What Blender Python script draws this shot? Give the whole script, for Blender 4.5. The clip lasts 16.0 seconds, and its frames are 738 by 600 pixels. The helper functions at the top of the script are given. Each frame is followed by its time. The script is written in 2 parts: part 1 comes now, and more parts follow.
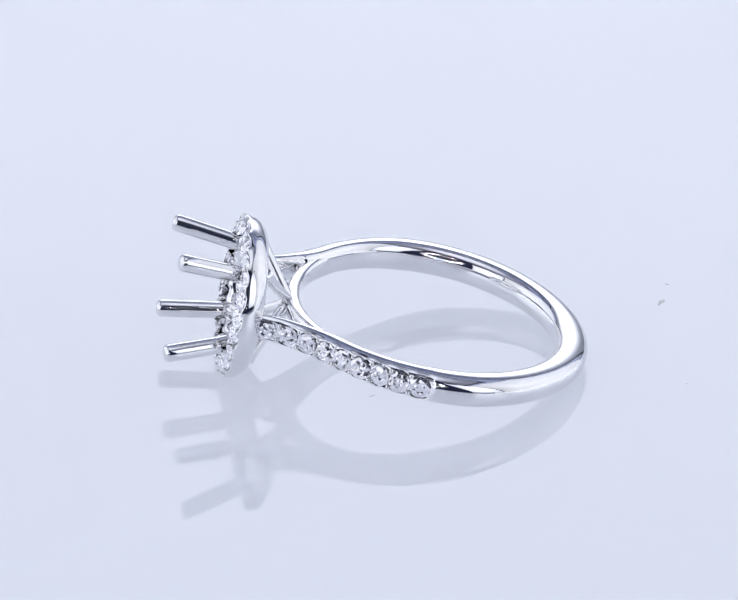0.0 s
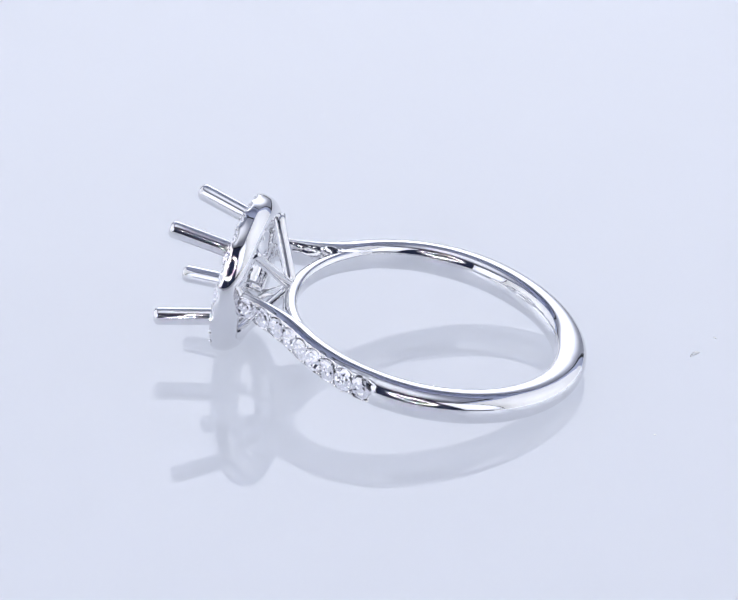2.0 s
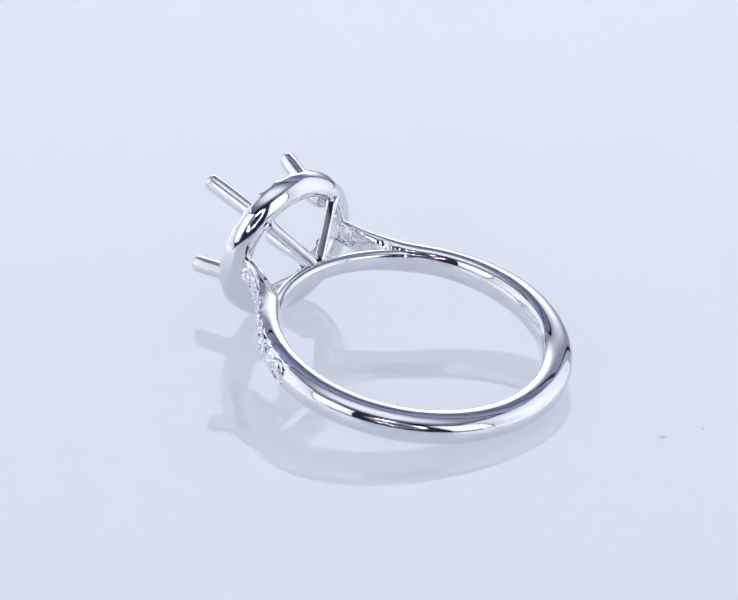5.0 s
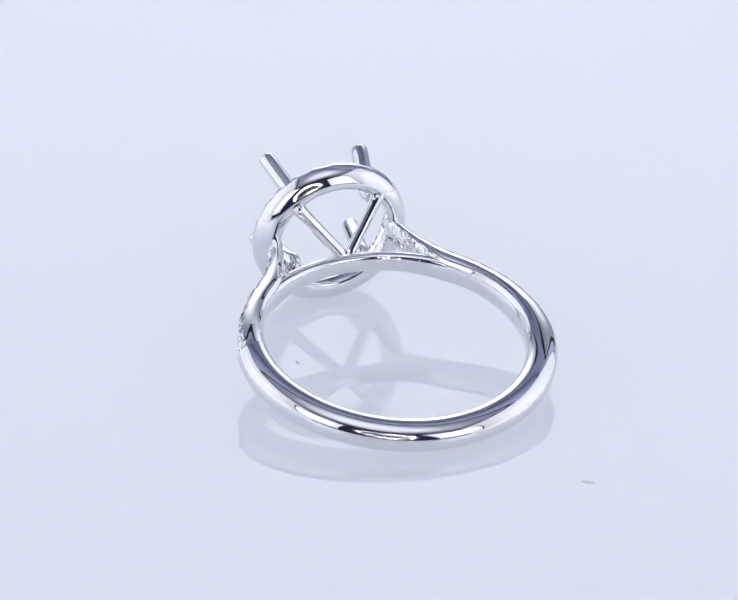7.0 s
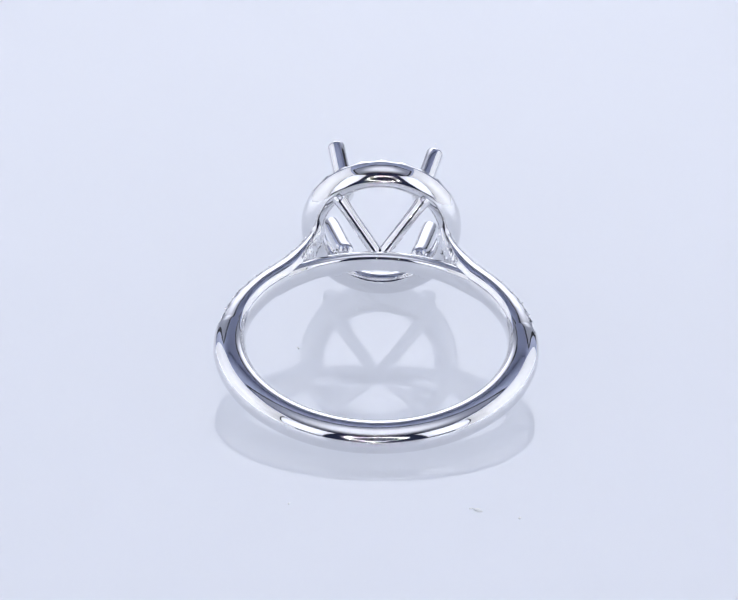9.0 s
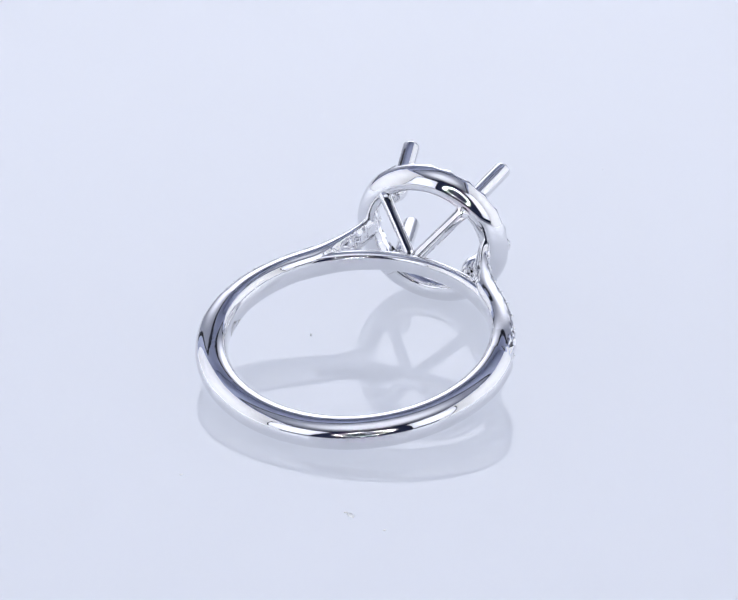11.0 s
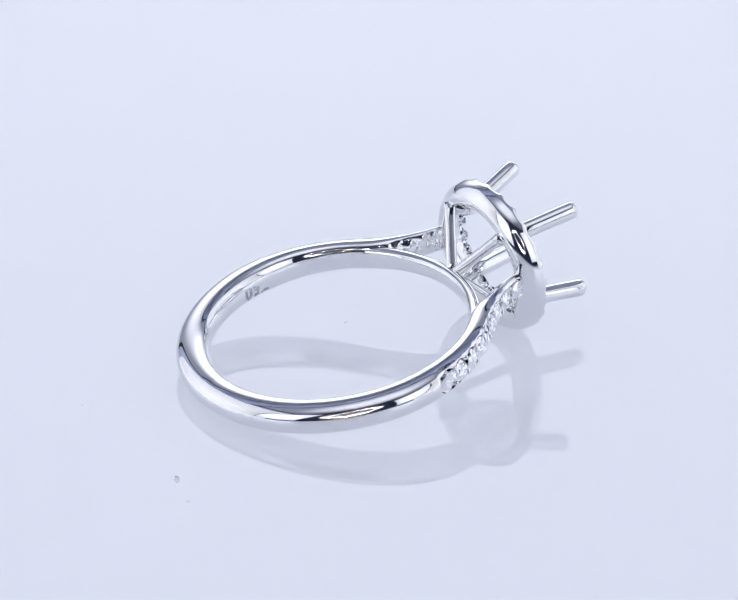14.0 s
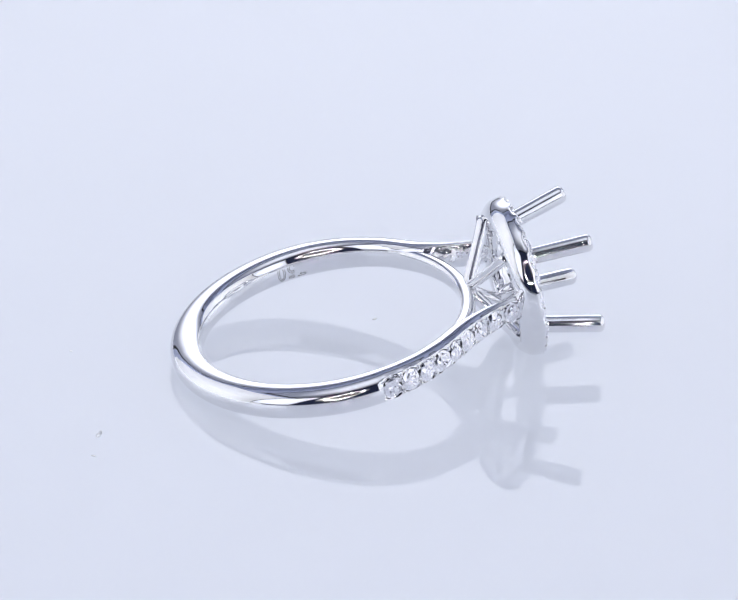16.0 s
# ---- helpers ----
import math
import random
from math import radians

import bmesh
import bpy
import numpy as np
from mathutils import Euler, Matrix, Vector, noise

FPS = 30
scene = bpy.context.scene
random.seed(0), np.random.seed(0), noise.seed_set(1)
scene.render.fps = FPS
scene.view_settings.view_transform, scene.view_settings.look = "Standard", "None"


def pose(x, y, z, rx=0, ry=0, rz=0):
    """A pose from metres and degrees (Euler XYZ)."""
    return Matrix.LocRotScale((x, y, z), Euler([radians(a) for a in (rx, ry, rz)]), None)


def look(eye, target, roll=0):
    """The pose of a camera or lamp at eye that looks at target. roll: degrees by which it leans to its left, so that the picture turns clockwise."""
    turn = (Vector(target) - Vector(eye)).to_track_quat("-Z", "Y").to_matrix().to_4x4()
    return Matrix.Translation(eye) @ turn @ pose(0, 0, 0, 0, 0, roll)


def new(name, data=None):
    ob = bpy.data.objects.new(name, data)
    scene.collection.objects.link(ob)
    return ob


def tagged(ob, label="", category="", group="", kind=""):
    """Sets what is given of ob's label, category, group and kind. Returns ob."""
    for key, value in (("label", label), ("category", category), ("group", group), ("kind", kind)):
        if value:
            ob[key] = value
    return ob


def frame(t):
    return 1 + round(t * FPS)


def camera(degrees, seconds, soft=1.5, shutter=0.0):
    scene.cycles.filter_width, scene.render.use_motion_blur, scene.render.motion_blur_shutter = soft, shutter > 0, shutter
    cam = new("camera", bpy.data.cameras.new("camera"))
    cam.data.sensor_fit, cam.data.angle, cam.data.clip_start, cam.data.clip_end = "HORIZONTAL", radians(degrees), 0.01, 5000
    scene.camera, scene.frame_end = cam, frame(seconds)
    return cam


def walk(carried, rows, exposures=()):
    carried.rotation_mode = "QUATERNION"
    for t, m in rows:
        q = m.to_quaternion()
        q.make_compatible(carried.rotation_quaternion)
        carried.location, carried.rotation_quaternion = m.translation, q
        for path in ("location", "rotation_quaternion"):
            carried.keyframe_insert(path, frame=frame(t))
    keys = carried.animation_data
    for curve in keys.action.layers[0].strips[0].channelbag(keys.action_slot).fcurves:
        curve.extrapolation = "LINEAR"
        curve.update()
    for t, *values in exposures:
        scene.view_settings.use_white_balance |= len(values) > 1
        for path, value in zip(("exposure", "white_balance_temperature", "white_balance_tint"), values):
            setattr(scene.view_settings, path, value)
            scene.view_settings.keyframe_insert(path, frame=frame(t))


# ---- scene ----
cam = camera(10.0, 16.0)
EYE = (-0.00067, -0.23451, 0.12444)
AIM = (-0.00067, 0.0, 0.00457)
walk(cam, [(0, look(EYE, AIM, 0.92)), (16, look(EYE, AIM, 0.92))])

# degrees by which the turntable stands off its pose at 9 s
TURN = [(0, 97.17), (1, 86.68), (2, 76.05), (3, 65.31), (4, 54.49), (5, 43.61), (6, 32.71), (7, 21.79), (8, 10.88),
        (9, 0.0), (10, -10.85), (11, -21.66), (12, -32.41), (13, -43.11), (14, -53.75), (15, -64.34), (16, -74.87)]
MM = 0.001

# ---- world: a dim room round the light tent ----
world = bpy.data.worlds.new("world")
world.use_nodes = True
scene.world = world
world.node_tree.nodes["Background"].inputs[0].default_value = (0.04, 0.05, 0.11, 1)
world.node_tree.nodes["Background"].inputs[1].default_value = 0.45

SOFTBOX = 1.15
BACK_LAMP = 1.65
WALL_EMISSION = 0.64
TOP_FILL = 0.8
DISC_EMISSION = 0.386
LED = 480.0


# ---- materials ----
def nodes_of(name):
    m = bpy.data.materials.new(name)
    m.use_nodes = True
    nt = m.node_tree
    return m, nt, nt.nodes["Principled BSDF"]


def link(nt, a, b):
    nt.links.new(a, b)


def add(nt, kind, **values):
    n = nt.nodes.new(kind)
    for k, v in values.items():
        n.inputs[k].default_value = v
    return n


def surface(name, colour, rough, metal=0.0, vary=0.06, scale=60.0, bump=0.0, bump_scale=900.0, ior=1.5):
    """Base colour with a soft mottling, roughness with wear, fine relief."""
    m, nt, p = nodes_of(name)
    tc = nt.nodes.new("ShaderNodeTexCoord")
    big = add(nt, "ShaderNodeTexNoise", Scale=scale, Detail=4.0)
    link(nt, tc.outputs["Object"], big.inputs["Vector"])
    ramp = nt.nodes.new("ShaderNodeValToRGB")
    ramp.color_ramp.elements[0].position, ramp.color_ramp.elements[1].position = 0.3, 0.7
    ramp.color_ramp.elements[0].color = (*[c * (1 - vary) for c in colour], 1)
    ramp.color_ramp.elements[1].color = (*[min(1, c * (1 + vary)) for c in colour], 1)
    link(nt, big.outputs["Fac"], ramp.inputs["Fac"])
    link(nt, ramp.outputs["Color"], p.inputs["Base Color"])
    fine = add(nt, "ShaderNodeTexNoise", Scale=bump_scale, Detail=3.0)
    link(nt, tc.outputs["Object"], fine.inputs["Vector"])
    mr = add(nt, "ShaderNodeMapRange")
    mr.inputs["To Min"].default_value, mr.inputs["To Max"].default_value = rough * 0.75, rough * 1.25
    link(nt, fine.outputs["Fac"], mr.inputs["Value"])
    link(nt, mr.outputs["Result"], p.inputs["Roughness"])
    p.inputs["Metallic"].default_value, p.inputs["IOR"].default_value = metal, ior
    if bump:
        b = add(nt, "ShaderNodeBump", Strength=bump, Distance=0.0001)
        link(nt, fine.outputs["Fac"], b.inputs["Height"])
        link(nt, b.outputs["Normal"], p.inputs["Normal"])
    return m


def glow(name, colour, strength, vary=0.0):
    m, nt, p = nodes_of(name)
    p.inputs["Base Color"].default_value = (0.8, 0.8, 0.8, 1)
    p.inputs["Emission Color"].default_value = (*colour, 1)
    p.inputs["Emission Strength"].default_value = strength
    if vary:
        tc = nt.nodes.new("ShaderNodeTexCoord")
        n = add(nt, "ShaderNodeTexNoise", Scale=5.0, Detail=2.0)
        link(nt, tc.outputs["Object"], n.inputs["Vector"])
        mr = add(nt, "ShaderNodeMapRange")
        mr.inputs["To Min"].default_value, mr.inputs["To Max"].default_value = strength * (1 - vary), strength * (1 + vary)
        link(nt, n.outputs["Fac"], mr.inputs["Value"])
        link(nt, mr.outputs["Result"], p.inputs["Emission Strength"])
    return m


METAL = surface("polished_white_gold", (0.86, 0.86, 0.87), 0.03, metal=1.0, vary=0.015, scale=400, bump=0.008, bump_scale=2500)
ENGRAVED = surface("engraved_white_gold", (0.55, 0.55, 0.57), 0.3, metal=1.0, vary=0.1, scale=2000)
ACRYLIC = surface("glowing_white_acrylic", (0.27, 0.285, 0.33), 0.012, vary=0.012, scale=25)
_p = ACRYLIC.node_tree.nodes["Principled BSDF"]      # glow put into the disc to thin shadows, as if lit from below
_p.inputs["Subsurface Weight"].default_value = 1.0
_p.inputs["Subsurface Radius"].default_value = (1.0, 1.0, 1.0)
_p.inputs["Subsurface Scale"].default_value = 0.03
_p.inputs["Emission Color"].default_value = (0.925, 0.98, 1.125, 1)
_p.inputs["Emission Strength"].default_value = DISC_EMISSION
TABLE = surface("white_laminate", (0.72, 0.75, 0.82), 0.35, vary=0.03, scale=20)
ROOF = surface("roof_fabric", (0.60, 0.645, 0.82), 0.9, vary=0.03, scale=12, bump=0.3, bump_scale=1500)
# side walls glow by emission, added in place of light through the fabric
WALL = glow("glowing_tent_fabric", (0.955, 0.975, 1.045), WALL_EMISSION, 0.12)
BLACK = surface("black_plastic", (0.010, 0.011, 0.018), 0.5, vary=0.2, scale=80, bump=0.2)
DUST = surface("grey_lint", (0.74, 0.76, 0.82), 0.9, vary=0.3, scale=3000)


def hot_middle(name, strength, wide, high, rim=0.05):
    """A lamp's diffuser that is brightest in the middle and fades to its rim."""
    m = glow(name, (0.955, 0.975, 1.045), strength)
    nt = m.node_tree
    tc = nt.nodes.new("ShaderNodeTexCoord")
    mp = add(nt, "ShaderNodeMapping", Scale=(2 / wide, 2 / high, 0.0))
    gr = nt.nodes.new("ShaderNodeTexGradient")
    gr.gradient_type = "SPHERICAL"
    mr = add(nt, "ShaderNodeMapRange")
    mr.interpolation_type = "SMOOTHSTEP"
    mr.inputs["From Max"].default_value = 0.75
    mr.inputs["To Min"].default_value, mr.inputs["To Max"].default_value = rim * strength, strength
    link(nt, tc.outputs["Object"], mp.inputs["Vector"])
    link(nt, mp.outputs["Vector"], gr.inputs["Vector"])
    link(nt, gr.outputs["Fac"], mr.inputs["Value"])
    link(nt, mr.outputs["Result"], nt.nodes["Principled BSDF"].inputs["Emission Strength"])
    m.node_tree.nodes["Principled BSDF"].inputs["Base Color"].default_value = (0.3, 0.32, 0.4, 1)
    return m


DIFFUSER = hot_middle("softbox_diffuser", SOFTBOX, 0.26, 0.40, 0.45)
BACK_GLOW = hot_middle("back_diffuser", BACK_LAMP, 0.56, 0.44)
TOP_FILL_GLOW = hot_middle("top_fill_diffuser", TOP_FILL, 0.62, 0.50)
LED_GLOW = glow("led_chip", (1.0, 0.98, 0.97), LED)

STONE, _nt, _p = nodes_of("diamond")
_p.inputs["Base Color"].default_value = (0.97, 0.965, 1, 1)
_p.inputs["Roughness"].default_value = 0.0
_p.inputs["IOR"].default_value = 2.4
_p.inputs["Metallic"].default_value = 0.78      # the share of light that the cut turns back at once
_p.inputs["Transmission Weight"].default_value = 0.6
PAVILION = surface("mirror_pavilion", (0.98, 0.98, 1.0), 0.01, metal=1.0, vary=0.01, scale=900)      # stands for the total reflection in the cut back


# ---- mesh tools ----
def mesh(name, verts, faces, mat, smooth=True):
    me = bpy.data.meshes.new(name)
    me.from_pydata([tuple(v) for v in verts], [], faces)
    bm = bmesh.new()
    bm.from_mesh(me)
    bmesh.ops.recalc_face_normals(bm, faces=bm.faces)
    bm.to_mesh(me)
    bm.free()
    me.materials.append(mat)
    me.polygons.foreach_set("use_smooth", [smooth] * len(me.polygons))
    me.update()
    return me


def part(name, me, parent, label="", m=None):
    ob = new(name, me)
    ob.parent = parent
    if m is not None:
        ob.matrix_basis = m
    return tagged(ob, label) if label else ob


def bm_mesh(name, bm, mat, smooth=True):
    bmesh.ops.recalc_face_normals(bm, faces=bm.faces)
    me = bpy.data.meshes.new(name)
    bm.to_mesh(me)
    bm.free()
    me.materials.append(mat)
    me.polygons.foreach_set("use_smooth", [smooth] * len(me.polygons))
    return me


def box_bm(sx, sy, sz, bevel=0.0, seg=2):
    bm = bmesh.new()
    bmesh.ops.create_cube(bm, size=1)
    bmesh.ops.scale(bm, vec=(sx, sy, sz), verts=bm.verts)
    if bevel:
        bmesh.ops.bevel(bm, geom=bm.edges[:], offset=bevel, segments=seg, affect="EDGES", profile=0.5)
    return bm


def grid_faces(rows, cols, close_rows=False, close_cols=True):
    faces = []
    for i in range(rows if close_rows else rows - 1):
        for j in range(cols if close_cols else cols - 1):
            a, b = i * cols + j, i * cols + (j + 1) % cols
            c, d = ((i + 1) % rows) * cols + (j + 1) % cols, ((i + 1) % rows) * cols + j
            faces.append((a, b, c, d))
    return faces


def lathe(profile, seg, closed=True):
    """Profile of (radius, height) turned about z."""
    verts = [(r * math.cos(2 * math.pi * i / seg), r * math.sin(2 * math.pi * i / seg), h) for i in range(seg) for r, h in profile]
    return verts, grid_faces(seg, len(profile), close_rows=True, close_cols=closed)


def tube(points, radii, seg=16, square=0.0):
    """A rod along points, with rounded ends."""
    pts = [Vector(p) for p in points]
    verts, first = [], None
    for i, p in enumerate(pts):
        d = (pts[min(i + 1, len(pts) - 1)] - pts[max(i - 1, 0)]).normalized()
        if first is None:
            first = d.orthogonal().normalized()
        side = (first - d * first.dot(d)).normalized()
        up = d.cross(side)
        for k in range(seg):
            a = 2 * math.pi * k / seg
            ca, sa = math.cos(a), math.sin(a)
            f = 1 + square * (max(abs(ca), abs(sa)) ** -1 - 1)
            verts.append(p + (side * ca + up * sa) * radii[i] * f)
    faces = grid_faces(len(pts), seg)
    faces.append(tuple(range(seg - 1, -1, -1)))
    faces.append(tuple((len(pts) - 1) * seg + k for k in range(seg)))
    return verts, faces


def spline(pts, n):
    """Catmull-Rom through pts (arrays), n samples a span."""
    p = np.array(pts, float)
    p = np.vstack([2 * p[0] - p[1], p, 2 * p[-1] - p[-2]])
    out = []
    for i in range(1, len(p) - 2):
        for k in range(n):
            t = k / n
            a, b, c, d = p[i - 1:i + 3]
            out.append(0.5 * (2 * b + (c - a) * t + (2 * a - 5 * b + 4 * c - d) * t * t + (3 * b - a - 3 * c + d) * t ** 3))
    out.append(p[-2])
    return np.array(out)


# ---- setting: table, light tent ----
def setting():
    floor = new("floor", bm_mesh("floor", box_bm(3.0, 3.0, 0.02), TABLE))
    floor.location = (0, 0, -0.0241)
    tagged(floor, "white laminate table top under the turntable", "table top", kind="structure")
    t = 0.006
    for name, size, place, mat, label in (
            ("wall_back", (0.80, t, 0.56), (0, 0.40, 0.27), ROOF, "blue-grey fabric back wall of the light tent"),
            ("wall_left", (t, 0.72, 0.56), (-0.40, 0.04, 0.27), WALL, "softly glowing white fabric side wall of the light tent"),
            ("wall_right", (t, 0.72, 0.56), (0.40, 0.04, 0.27), WALL, "softly glowing white fabric side wall of the light tent"),
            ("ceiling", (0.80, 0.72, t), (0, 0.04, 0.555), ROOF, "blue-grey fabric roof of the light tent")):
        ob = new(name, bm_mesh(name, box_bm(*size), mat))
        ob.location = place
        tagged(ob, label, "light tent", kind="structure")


def turntable():
    root = new("turntable")
    r, h = 150 * MM, 8 * MM
    prof = [(1e-6, 0)] + [(r * k / 12, 0) for k in range(1, 12)] + [(r - 0.8 * MM, 0), (r - 0.25 * MM, -0.25 * MM), (r, -0.8 * MM), (r, -h), (1e-6, -h)]
    v, f = lathe(prof, 128)
    part("disc", mesh("disc", v, f, ACRYLIC, False), root, "glossy white acrylic disc with its own glow")
    v, f = lathe([(1e-6, -h), (0.11, -h), (0.115, -h - 0.001), (0.115, -0.01434), (1e-6, -0.01434)], 96)
    part("plinth", mesh("plinth", v, f, TABLE, False), root, "white plastic plinth")
    return tagged(root, "round glossy white acrylic turntable with a mirror sheen", "turntable")


def speck(x, y, size, seed):
    """A flake of lint on the acrylic."""
    rnd = random.Random(seed)
    bm = bmesh.new()
    bmesh.ops.create_icosphere(bm, subdivisions=2, radius=1)
    for v in bm.verts:
        v.co *= rnd.uniform(0.6, 1.15)
        v.co = Vector((v.co.x * size, v.co.y * size * 0.45, max(v.co.z, -0.4) * size * 0.22 + size * 0.088))
    bmesh.ops.rotate(bm, verts=bm.verts, matrix=Matrix.Rotation(rnd.uniform(0, 3), 3, "Z"))
    bmesh.ops.translate(bm, verts=bm.verts, vec=(x, y, 0))
    return tagged(new("dust_speck", bm_mesh("dust_speck", bm, DUST)), "tiny grey lint speck lying on the white turntable", "dust", group="specks on the turntable")


# ---- lamps ----
def softbox(place, target, w, h):
    """Black shell with a glowing diffuser."""
    root = new("softbox")
    root.matrix_world = look(place, target)
    v = []
    for sx, sy, z in ((0.5, 0.5, 0.0), (0.5, 0.5, 0.02), (0.28, 0.28, 0.09)):
        v += [(-w * sx, -h * sy, z), (w * sx, -h * sy, z), (w * sx, h * sy, z), (-w * sx, h * sy, z)]
    f = grid_faces(3, 4) + [(8, 9, 10, 11)]
    part("shell", mesh("shell", v, f, BLACK, False), root, "black fabric shell")
    part("diffuser", bm_mesh("diffuser", box_bm(w * 0.93, h * 0.95, 0.004, 0.001), DIFFUSER, False), root, "glowing white diffuser")
    return tagged(root, "lit softbox with a white diffuser and black shell", "softbox", group="softboxes beside the camera")


def panel_lamp(place, target, w, h, mat, label):
    root = new("lamp_panel")
    root.matrix_world = look(place, target)
    bm = box_bm(w + 0.06, h + 0.06, 0.012, 0.003)
    bmesh.ops.translate(bm, verts=bm.verts, vec=(0, 0, 0.009))
    part("housing", bm_mesh("housing", bm, BLACK, False), root, "black lamp housing")
    part("diffuser", bm_mesh("diffuser", box_bm(w, h, 0.005, 0.001), mat, False), root, "glowing white diffuser")
    return tagged(root, label, "lamp panel")


def ring_light(radius, count):
    """Round lamp round the lens: black annular housing with single LED chips."""
    root = new("ring_light")
    root.matrix_world = look(EYE, AIM)
    a, b = radius - 0.016, radius + 0.016
    prof = [(a, -0.004), (a + 0.004, -0.008), (b - 0.004, -0.008), (b, -0.004), (b, 0.018), (a, 0.018)]
    v, f = lathe(prof, 96)
    part("housing", mesh("housing", v, f, BLACK, False), root, "black annular housing")
    v, f = tube([(0, -radius - 0.012, 0.008), (0, -radius - 0.05, 0.030), (0, -radius - 0.072, 0.036)], [0.005, 0.005, 0.014], 16)
    part("stand", mesh("stand", v, f, BLACK), root, "black metal stand")
    bm = bmesh.new()
    bmesh.ops.create_uvsphere(bm, u_segments=12, v_segments=6, radius=0.0015)
    chip = bm_mesh("led_chip", bm, LED_GLOW)
    for k in range(count):
        c = 2 * math.pi * (k + 0.5) / count
        part("led_chip", chip, root, "", pose(radius * math.cos(c), radius * math.sin(c), -0.009))
    return tagged(root, "lit ring light with white LED chips on a black housing", "ring light")


# ---- the ring ----
R_IN, R_OUT = 8.12, 10.17     # shank radii, millimetres; in its own frame x is across, y towards the head, z up
ARM = (((6.30, 7.72), (5.15, 6.55)), ((5.25, 9.2), (4.40, 8.25)), ((4.65, 10.45), (3.9, 9.85)), ((4.40, 11.75), (3.55, 11.35)))
PAVE_FROM = 84.0
N_PAVE = 9


def shank_lines():
    """Outer and inner edge of one half, from the back of the shank to the head, evenly spaced along the outer edge."""
    pts = []
    for a in range(180, 49, -5):
        s, c = math.sin(radians(a)), math.cos(radians(a))
        ro = R_OUT - 0.38 * min(1, max(0, (100 - a) / 40))
        long = 1.018 if c < 0 else 1.0
        pts.append((ro * s, ro * c * long, R_IN * s, R_IN * c * long))
    pts += [(*o, *i) for o, i in ARM]
    line = spline(pts, 24)
    cum = np.concatenate([[0], np.cumsum(np.linalg.norm(np.diff(line[:, :2], axis=0), axis=1))])
    start = np.interp(PAVE_FROM, [50, 180], [R_OUT * radians(130), 0])
    s = np.concatenate([np.linspace(0, start - 0.8, 90), np.linspace(start - 0.78, cum[-1], 260)])
    return s, np.stack([np.interp(s, cum, line[:, k]) for k in range(4)], -1), start, cum[-1]


S_LINE, LINE, PAVE_S, END_S = shank_lines()
PITCH = (END_S - 0.45 - PAVE_S) / N_PAVE


def half_width(s):
    return float(np.interp(s, [0, 8, PAVE_S, END_S], [0.93, 0.99, 1.03, 0.84]))


def mid_height(s):
    return float(np.interp(s, [0, 8, PAVE_S + 2, END_S], [0.07, 0.08, 0.10, 0.0]))


def flat(k, power=0.84):
    """Height round the band's section at k degrees; below 1 the power flattens its upper and lower face."""
    c = math.cos(radians(k))
    return math.copysign(abs(c) ** power, c)


def shank_mesh():
    inner = [(-flat(k), 0.42 - 0.42 * math.sin(radians(k)) ** 0.8) for k in np.linspace(9, 171, 17)]
    dome = [(flat(k), 0.42 + 0.58 * math.sin(radians(k)) ** 0.95) for k in np.linspace(0, 180, 25)]
    rows = []
    for side in (-1, 1):
        half = []
        for s, (ox, oy, ix, iy) in zip(S_LINE, LINE):
            w = half_width(s)
            k = min(1, max(0, (s - PAVE_S + 0.25) / 0.45))
            u = (s - PAVE_S) / PITCH
            notch = 0.5 + 0.5 * math.cos(2 * math.pi * u)      # 1 between stones
            edge = 0.76 - 0.15 * notch ** 2                     # a point of metal reaches in between two stones
            seat = 0.70 + 0.08 * notch ** 3
            lip = 0.80 + 0.07 * notch
            pave = [(1, 0.42), (0.995, 0.49), (0.98, 0.535), (0.945, 0.61), (0.89, 0.685), (0.82, 0.755), (edge + 0.03, lip), (edge, lip - 0.01), (edge - 0.03, lip - 0.08),
                    (edge - 0.06, 0.74), (0.50, seat + 0.02), (0.30, seat + 0.01), (0, seat)]
            pave = pave + [(-a, b) for a, b in pave[-2::-1]]
            rough = min(1, max(0, (s - 24.9) / 0.8)) * 0.09       # cast, unpolished inside of the arm
            prof = [(z, x + (rough * (noise.noise(Vector((1.7 * s, 2.2 * z, 5 * side))) + 0.6 * noise.noise(Vector((4.1 * s, 5 * z, 9 + side)))) if 2 < q < 14 else 0)) for q, (z, x) in enumerate(inner)] + [(a * (1 - k) + c * k, b * (1 - k) + d * k) for (a, b), (c, d) in zip(dome, pave)]
            half.append([(side * (ix + (ox - ix) * x), iy + (oy - iy) * x, mid_height(s) + z * w) for z, x in prof])
        rows.append(half)
    ring = rows[0][::-1] + rows[1][1:]
    n = len(ring[0])
    verts = [Vector(p) * MM for r in ring for p in r]
    faces = grid_faces(len(ring), n) + [tuple(range(n)), tuple((len(ring) - 1) * n + k for k in range(n - 1, -1, -1))]
    return mesh("shank", verts, faces, METAL)


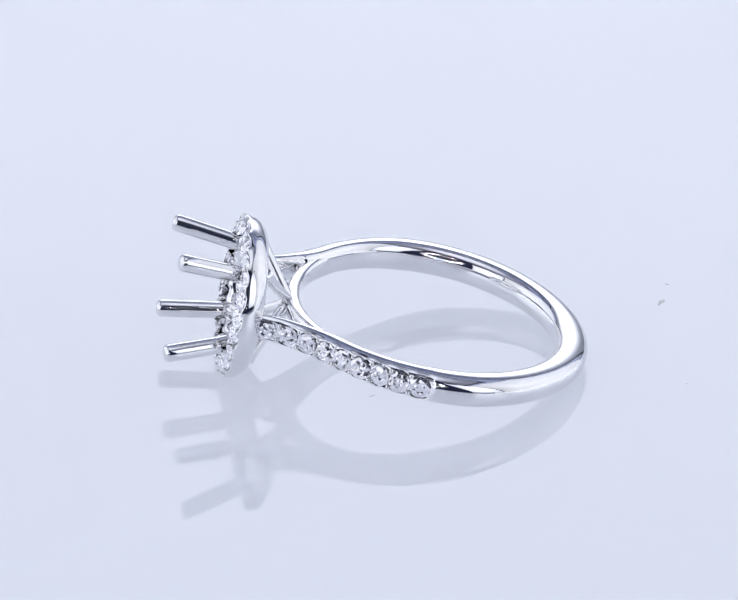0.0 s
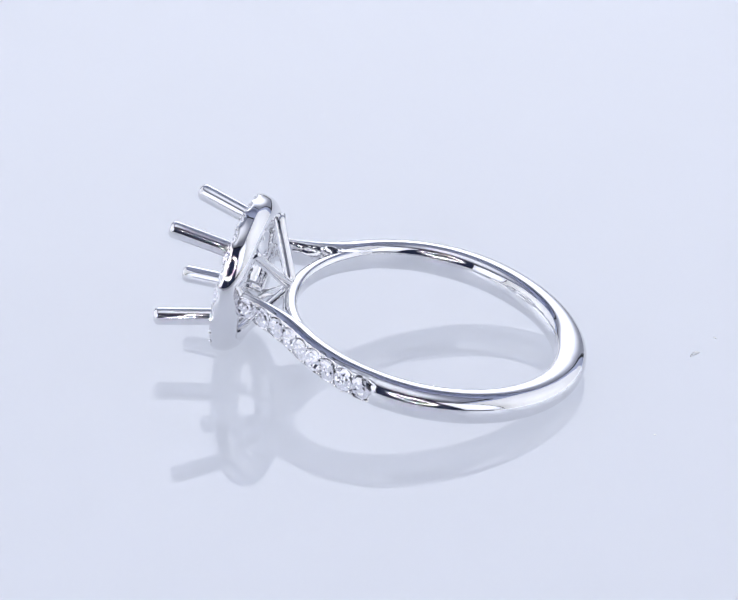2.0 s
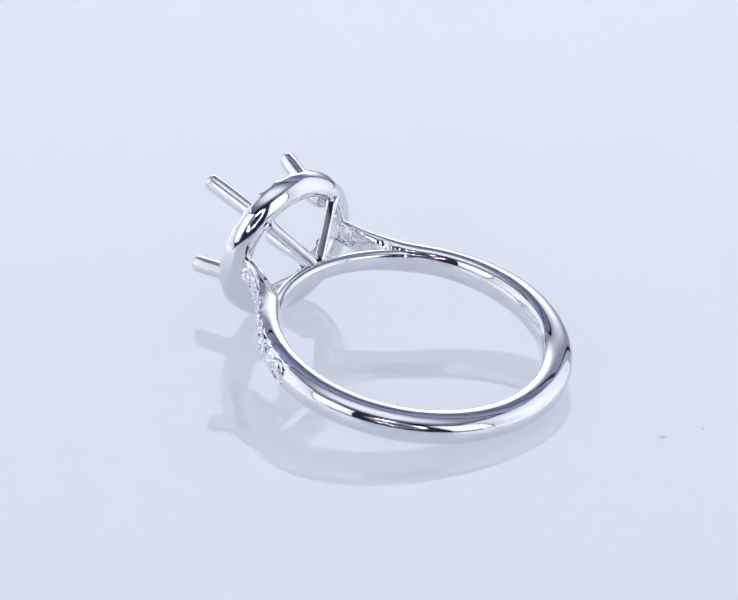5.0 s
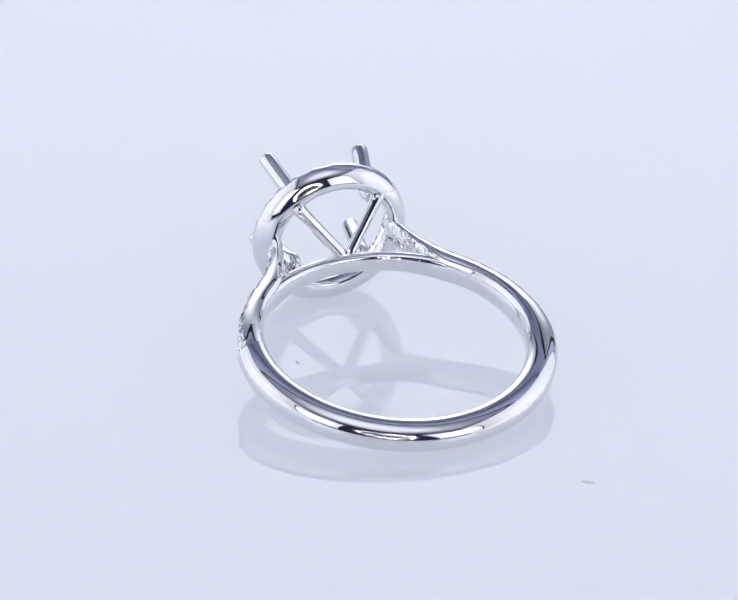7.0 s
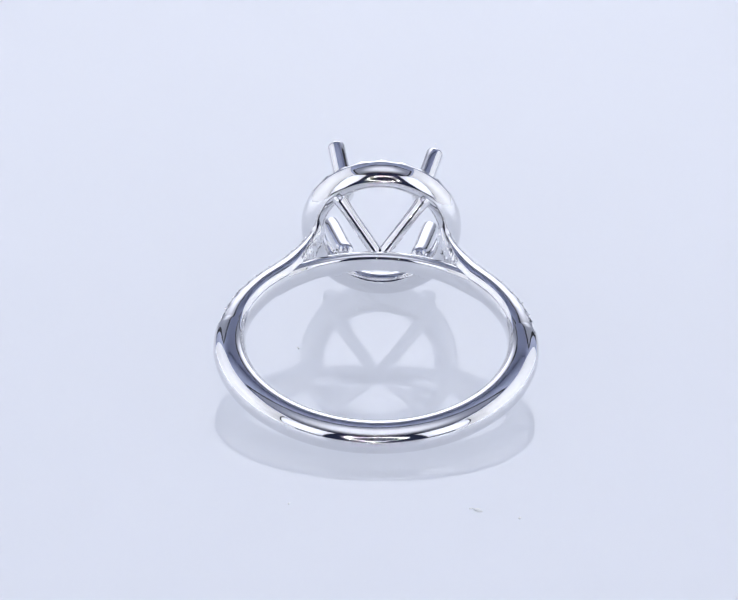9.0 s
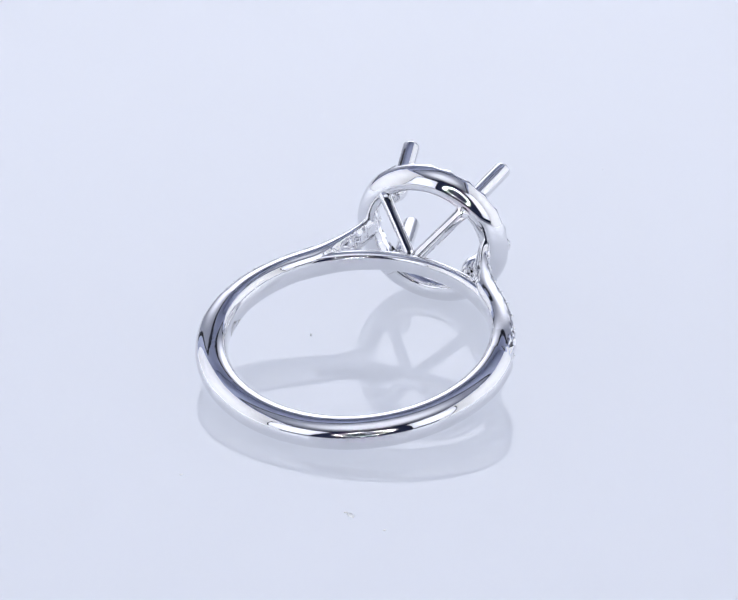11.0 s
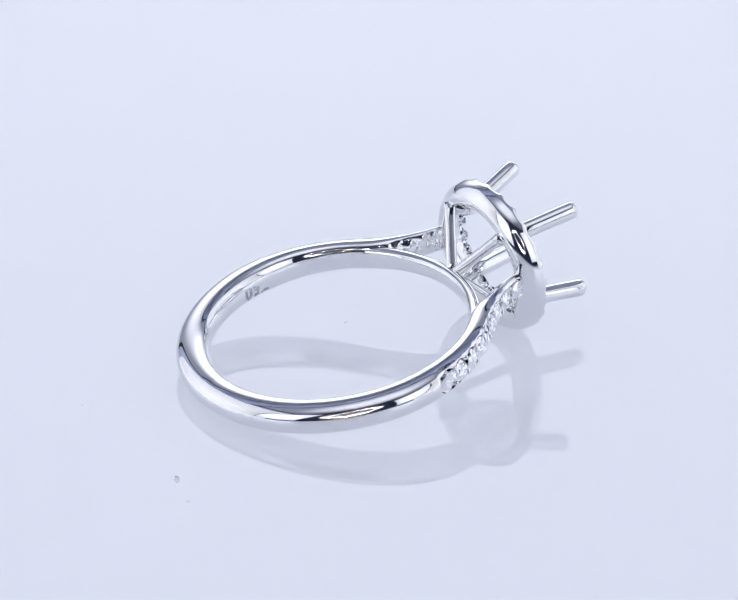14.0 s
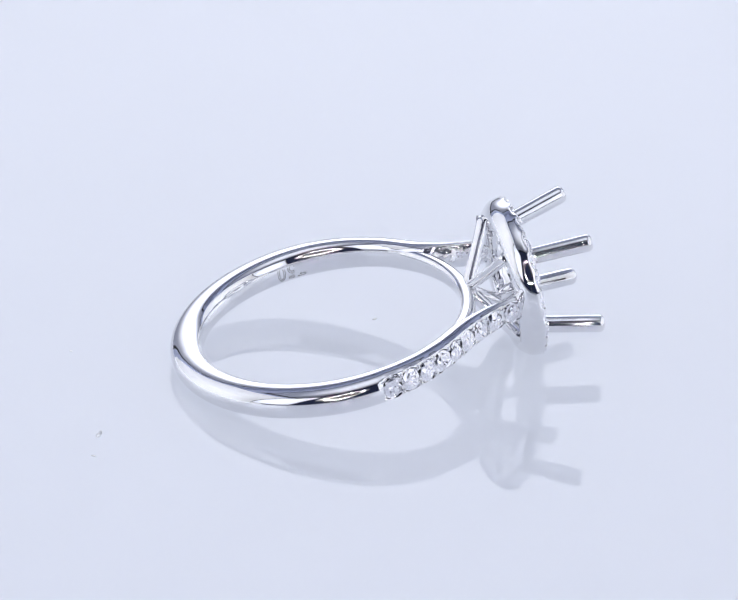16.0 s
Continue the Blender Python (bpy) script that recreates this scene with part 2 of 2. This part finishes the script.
def brilliant(d, seed, seg=12):
    """A round brilliant: table and crown of small uneven facets, pavilion of mirror facets. Girdle at z = 0."""
    r, rnd = d / 2, random.Random(seed)
    verts = []

    def circle(rad, z, n, off, uneven=0.0):
        first = len(verts)
        for k in range(n):
            a = 2 * math.pi * (k + off + rnd.uniform(-3, 3) * uneven) / n
            rr = rad * (1 + rnd.uniform(-1.4, 1.4) * uneven)
            verts.append((rr * math.cos(a), rr * math.sin(a), z + rnd.uniform(-uneven, uneven) * r))
        return first
    rings = [circle(rad * r, z * r, seg, 0.5 * (k % 2), uneven) for k, (rad, z, uneven) in enumerate(
        ((0.20, 0.20, 0.05), (0.41, 0.20, 0.09), (0.62, 0.18, 0.10), (0.83, 0.12, 0.09), (1.0, 0.04, 0.03), (0.52, -0.38, 0.10)))]
    verts += [(0, 0, 0.23 * r), (0.03 * r, -0.02 * r, -0.72 * r)]
    top, tip = len(verts) - 2, len(verts) - 1
    faces = []
    for k in range(seg):
        k1 = (k + 1) % seg
        faces += [(top, rings[0] + k, rings[0] + k1), (tip, rings[-1] + k1, rings[-1] + k)]
        for n, (a, b) in enumerate(zip(rings, rings[1:])):
            if n % 2 == 0:
                faces += [(a + k, b + k, a + k1), (b + k, b + k1, a + k1)]
            else:
                faces += [(a + k, b + k, b + k1), (a + k, b + k1, a + k1)]
    me = mesh("diamond", [Vector(v) * MM for v in verts], faces, STONE, False)
    me.materials.append(PAVILION)
    for face in me.polygons:
        face.material_index = 1 if face.center.z < -0.001 * r * MM else 0
    return me


def bead_mesh(r):
    bm = bmesh.new()
    bmesh.ops.create_uvsphere(bm, u_segments=10, v_segments=6, radius=r * MM)
    return bm_mesh("bead", bm, METAL)


def axes(origin, z, x):
    """A pose at origin (millimetres) whose z and x axes are given."""
    z = Vector(z).normalized()
    x = (Vector(x) - z * Vector(x).dot(z)).normalized()
    m = Matrix((x, z.cross(x), z)).transposed().to_4x4()
    return Matrix.Translation(Vector(origin) * MM) @ m


HALO_Y = 11.05       # back plane of the halo
HALO_R = 5.16
HALO_Z = -0.12
N_HALO = 24


def halo_mesh():
    """Rounded collar whose front edge is scalloped round the stones."""
    seg = N_HALO * 10
    verts = []
    for i in range(seg):
        a = 2 * math.pi * i / seg
        notch = 0.5 + 0.5 * math.cos(N_HALO * a)
        front = 1.24 + 0.17 * notch ** 2
        prof = [(3.88, 1.05), (3.86, 0.55), (3.86, 0.25), (3.89, 0.08), (3.97, -0.03), (4.10, -0.08), (4.30, -0.09), (4.47, -0.04), (4.63, 0.08), (4.78, 0.22),
                (4.91, 0.37), (5.02, 0.54), (5.09, 0.76), (5.14, 1.02), (HALO_R, front - 0.06), (HALO_R - 0.05, front), (HALO_R - 0.14 - 0.12 * (1 - notch), front - 0.02),
                (4.82 - 0.10 * (1 - notch), front - 0.18), (4.66, 1.0 + 0.25 * notch), (4.40, 0.70 + 0.45 * notch ** 3), (4.10, 1.0 + 0.22 * notch)]
        for r, h in prof:
            r -= 0.20 * (1 - math.sin(a)) * min(1, max(0, (4.42 - r) / 0.5))        # the opening sits a little high
            verts.append((r * math.cos(a) * MM, (HALO_Y + h) * MM, (HALO_Z + r * math.sin(a)) * MM))
    return mesh("halo", verts, grid_faces(seg, len(prof), close_rows=True), METAL)


def hallmark(root, base, angle, height, width):
    """The fineness mark, stamped as fine outlines into the inside of the shank; it stands on its head."""
    curve = bpy.data.curves.new("hallmark", "FONT")
    curve.body, curve.size, curve.align_x, curve.align_y = "750", 1.0, "CENTER", "CENTER"
    curve.fill_mode, curve.bevel_depth, curve.bevel_resolution, curve.space_character = "NONE", 0.022, 1, 1.15
    ob = new("hallmark_text", curve)
    bpy.context.view_layer.update()
    me = bpy.data.meshes.new_from_object(ob.evaluated_get(bpy.context.evaluated_depsgraph_get()))
    bpy.data.objects.remove(ob)
    xs, ys = [v.co.x for v in me.vertices], [v.co.y for v in me.vertices]
    cx, cy, sx, sy = (min(xs) + max(xs)) / 2, (min(ys) + max(ys)) / 2, max(xs) - min(xs), max(ys) - min(ys)
    thick = R_OUT - R_IN
    for v in me.vertices:
        a = radians(angle) - (v.co.x - cx) / sx * width / R_IN
        z = -(v.co.y - cy) / sy * height
        q = min(0.99, abs(z) / 1.0)
        r = R_IN + thick * (0.42 - 0.42 * math.sqrt(1 - q * q) ** 0.8) - v.co.z * 0.15 - 0.022
        y = r * math.cos(a) * (1.018 if math.cos(a) < 0 else 1.0)
        v.co = Vector((r * math.sin(a), y, z + 0.02)) * MM
    me.materials.clear()
    me.materials.append(ENGRAVED)
    part("hallmark", me, root, "fineness mark 750 stamped inside the shank", base)


def engagement_ring():
    root = new("engagement_ring")
    tagged(root, "polished white gold halo ring with empty prongs and diamond shoulders", "ring")
    base = pose(-0.17 * MM, -2.95 * MM, 2.885 * MM, 0, 0, 0) @ pose(0, 0, 0, 10.8, 0, -1.0)

    shank = part("shank", shank_mesh(), root, "polished white gold shank with rising shoulders", base)
    halo = part("halo", halo_mesh(), root, "round polished white gold halo collar", base)

    # thin bar under the head that closes the finger hole
    pts, n = [], 61
    prof = [(-flat(k, 0.45), 0.50 - 0.50 * math.sin(radians(k)) ** 0.95) for k in np.linspace(9, 171, 17)]
    prof += [(flat(k, 0.45), 0.50 + 0.50 * math.sin(radians(k))) for k in np.linspace(0, 180, 17)]
    for i in range(n):
        e = 2 * i / (n - 1) - 1
        a = radians(60 * e)
        out = min(1, max(0, (abs(e) - 0.76) / 0.24))
        t, w = 0.88 + 0.2 * abs(e) ** 3 - 0.2 * out, 0.62 + 0.32 * e * e - 0.1 * out
        lift = 0.30 * out ** 1.5 + 0.04 * min(1, max(0, (abs(e) - 0.66) / 0.1))
        for z, x in prof:
            r = R_IN + lift + t * x
            pts.append(Vector((r * math.sin(a), r * math.cos(a), w * z - 0.14 + 0.14 * e * e)) * MM)
    m = len(prof)
    faces = grid_faces(n, m) + [tuple(range(m)), tuple((n - 1) * m + k for k in range(m - 1, -1, -1))]
    part("bridge", mesh("bridge", pts, faces, METAL), root, "", base)

    # prongs: struts from the apex on the bridge out to the collar, then rods that fan out forward
    for sx, sz, heel, tip in ((1, 1, (2.38, 2.36), (3.30, 16.15, 2.74)), (-1, 1, (-2.22, 2.38), (-3.02, 16.22, 3.08)),
                              (1, -1, (2.42, -2.36), (3.12, 16.12, -3.20)), (-1, -1, (-2.20, -2.24), (-3.32, 16.08, -3.04))):
        foot = Vector((sx * 2.82, HALO_Y + 0.12, sz * 2.98))
        apex = Vector((sx * 0.12, 8.90, sz * 0.14 - 0.04))
        v, f = tube([(apex + (foot - apex) * k / 10) * MM for k in range(11)], [0.33 * MM] * 8 + [0.34 * MM, 0.37 * MM, 0.42 * MM], 16, 0.5)
        strut = mesh("strut", v, f, METAL)
        tip, heel = Vector(tip), Vector((heel[0], HALO_Y + 0.95, heel[1]))
        d = (tip - heel).normalized()
        r = 0.57
        line = [Vector(p) for p in spline([foot + Vector((0, 0.15, 0)), foot * 0.45 + heel * 0.55 - Vector((0, 0.05, 0)), heel + d * 0.3, heel + d * 1.2, tip], 5)]
        rad = [(0.36 + 0.14 * min(1, k / 7) + 0.07 * k / (len(line) - 1)) * MM for k in range(len(line))]
        for k in range(1, 6):
            ang = math.pi / 2 * k / 5
            line.append(tip + d * (0.34 * math.sin(ang)))
            rad.append(r * MM * max(0.12, (0.35 + 0.65 * math.cos(ang)) if k < 5 else 0.12))
        v, f = tube([p * MM for p in line], rad, 20)
        prong = part("prong", mesh("prong", v, f, METAL), root, "straight empty prong with a rounded tip", base)
        part("strut", strut, prong)

    hallmark(root, base, -96.0, 1.15, 1.85)

    # stones of the shoulders
    rnd = random.Random(5)

    def sway():
        return pose(0, 0, 0, rnd.uniform(-8, 8), rnd.uniform(-8, 8), rnd.uniform(0, 45))

    stones, bead = [brilliant(1.42, k) for k in range(4)], bead_mesh(0.16)
    for side in (-1, 1):
        for k in range(N_PAVE):
            s = PAVE_S + 0.06 + PITCH * (k + 0.5)
            ox, oy, ix, iy = [np.interp(s, S_LINE, LINE[:, j]) for j in range(4)]
            s2 = s + 0.05
            tx, ty = np.interp(s2, S_LINE, LINE[:, 0]) - ox, np.interp(s2, S_LINE, LINE[:, 1]) - oy
            nx, ny = ty, -tx
            if nx * (ox - ix) + ny * (oy - iy) < 0:
                nx, ny = -nx, -ny
            f = 0.81
            place = (side * (ix + (ox - ix) * f), iy + (oy - iy) * f, mid_height(s))
            size = 0.45 + 0.55 * half_width(s) / 1.02
            m = axes(place, (side * nx, ny, 0), (side * tx, ty, 0.3 * math.sin(7 * k))) @ sway() @ Matrix.Scale(size, 4)
            part("diamond", stones[(3 * k + side) % 4], shank, "", m)
            sb = PAVE_S + PITCH * k
            ox, oy, ix, iy = [np.interp(sb, S_LINE, LINE[:, j]) for j in range(4)]
            for sz in (-1, 1) if k else ():
                part("bead", bead, shank, "", pose(side * (ix + (ox - ix) * 0.84) * MM, (iy + (oy - iy) * 0.84) * MM, (mid_height(sb) + sz * half_width(sb) * 0.56) * MM))

    # stones of the halo
    stones, small_bead = [brilliant(1.22, 10 + k) for k in range(4)], bead_mesh(0.12)
    for k in range(N_HALO):
        a = 2 * math.pi * (k + 0.5) / N_HALO
        c, s = math.cos(a), math.sin(a)
        part("diamond", stones[k % 4], halo, "", axes((4.43 * c, HALO_Y + 1.42, HALO_Z + 4.43 * s), (0.5 * c, 1, 0.5 * s), (s, 0.2, -c)) @ sway())
        b = 2 * math.pi * k / N_HALO
        for r in (4.86, 3.98 - 0.12 * (1 - math.sin(b))):
            part("bead", small_bead, halo, "", pose(r * math.cos(b) * MM, (HALO_Y + 1.46) * MM, (HALO_Z + r * math.sin(b)) * MM))
    return root


setting()
softbox((0.228, -0.224, 0.16), (0, 0, 0.01), 0.19, 0.30)
softbox((-0.228, -0.224, 0.16), (0, 0, 0.01), 0.19, 0.30)
panel_lamp((0, 0.385, 0.205), (0, 0, 0.205), 0.58, 0.40, BACK_GLOW, "lit lamp panel with a white diffuser on the back wall")
# overhead panel is an added fill; its fade tones the metal's upper faces
panel_lamp((0, -0.08, 0.53), (0, -0.079, 0), 0.64, 0.50, TOP_FILL_GLOW, "added overhead fill panel with a bright middle")
ring_light(0.072, 22)

platter = turntable()
SPECKS = [speck(x * MM, y * MM, size * MM, k) for k, (x, y, size) in enumerate((
    (5.93, -19.15, 0.36), (5.55, -18.95, 0.16), (8.40, -20.0, 0.16), (-5.08, 1.05, 0.17), (3.8, 31.9, 0.13), (-5.2, -18.7, 0.12)))]
ring = engagement_ring()


def motions():
    walk(ring, [(t, pose(0, 0.45 * MM, 0, 0, 0, a)) for t, a in TURN])
    for thing in (platter, *SPECKS):
        walk(thing, [(t, pose(0, 0.58 * MM, 0.24 * MM, 0, 0, a)) for t, a in TURN])


motions()
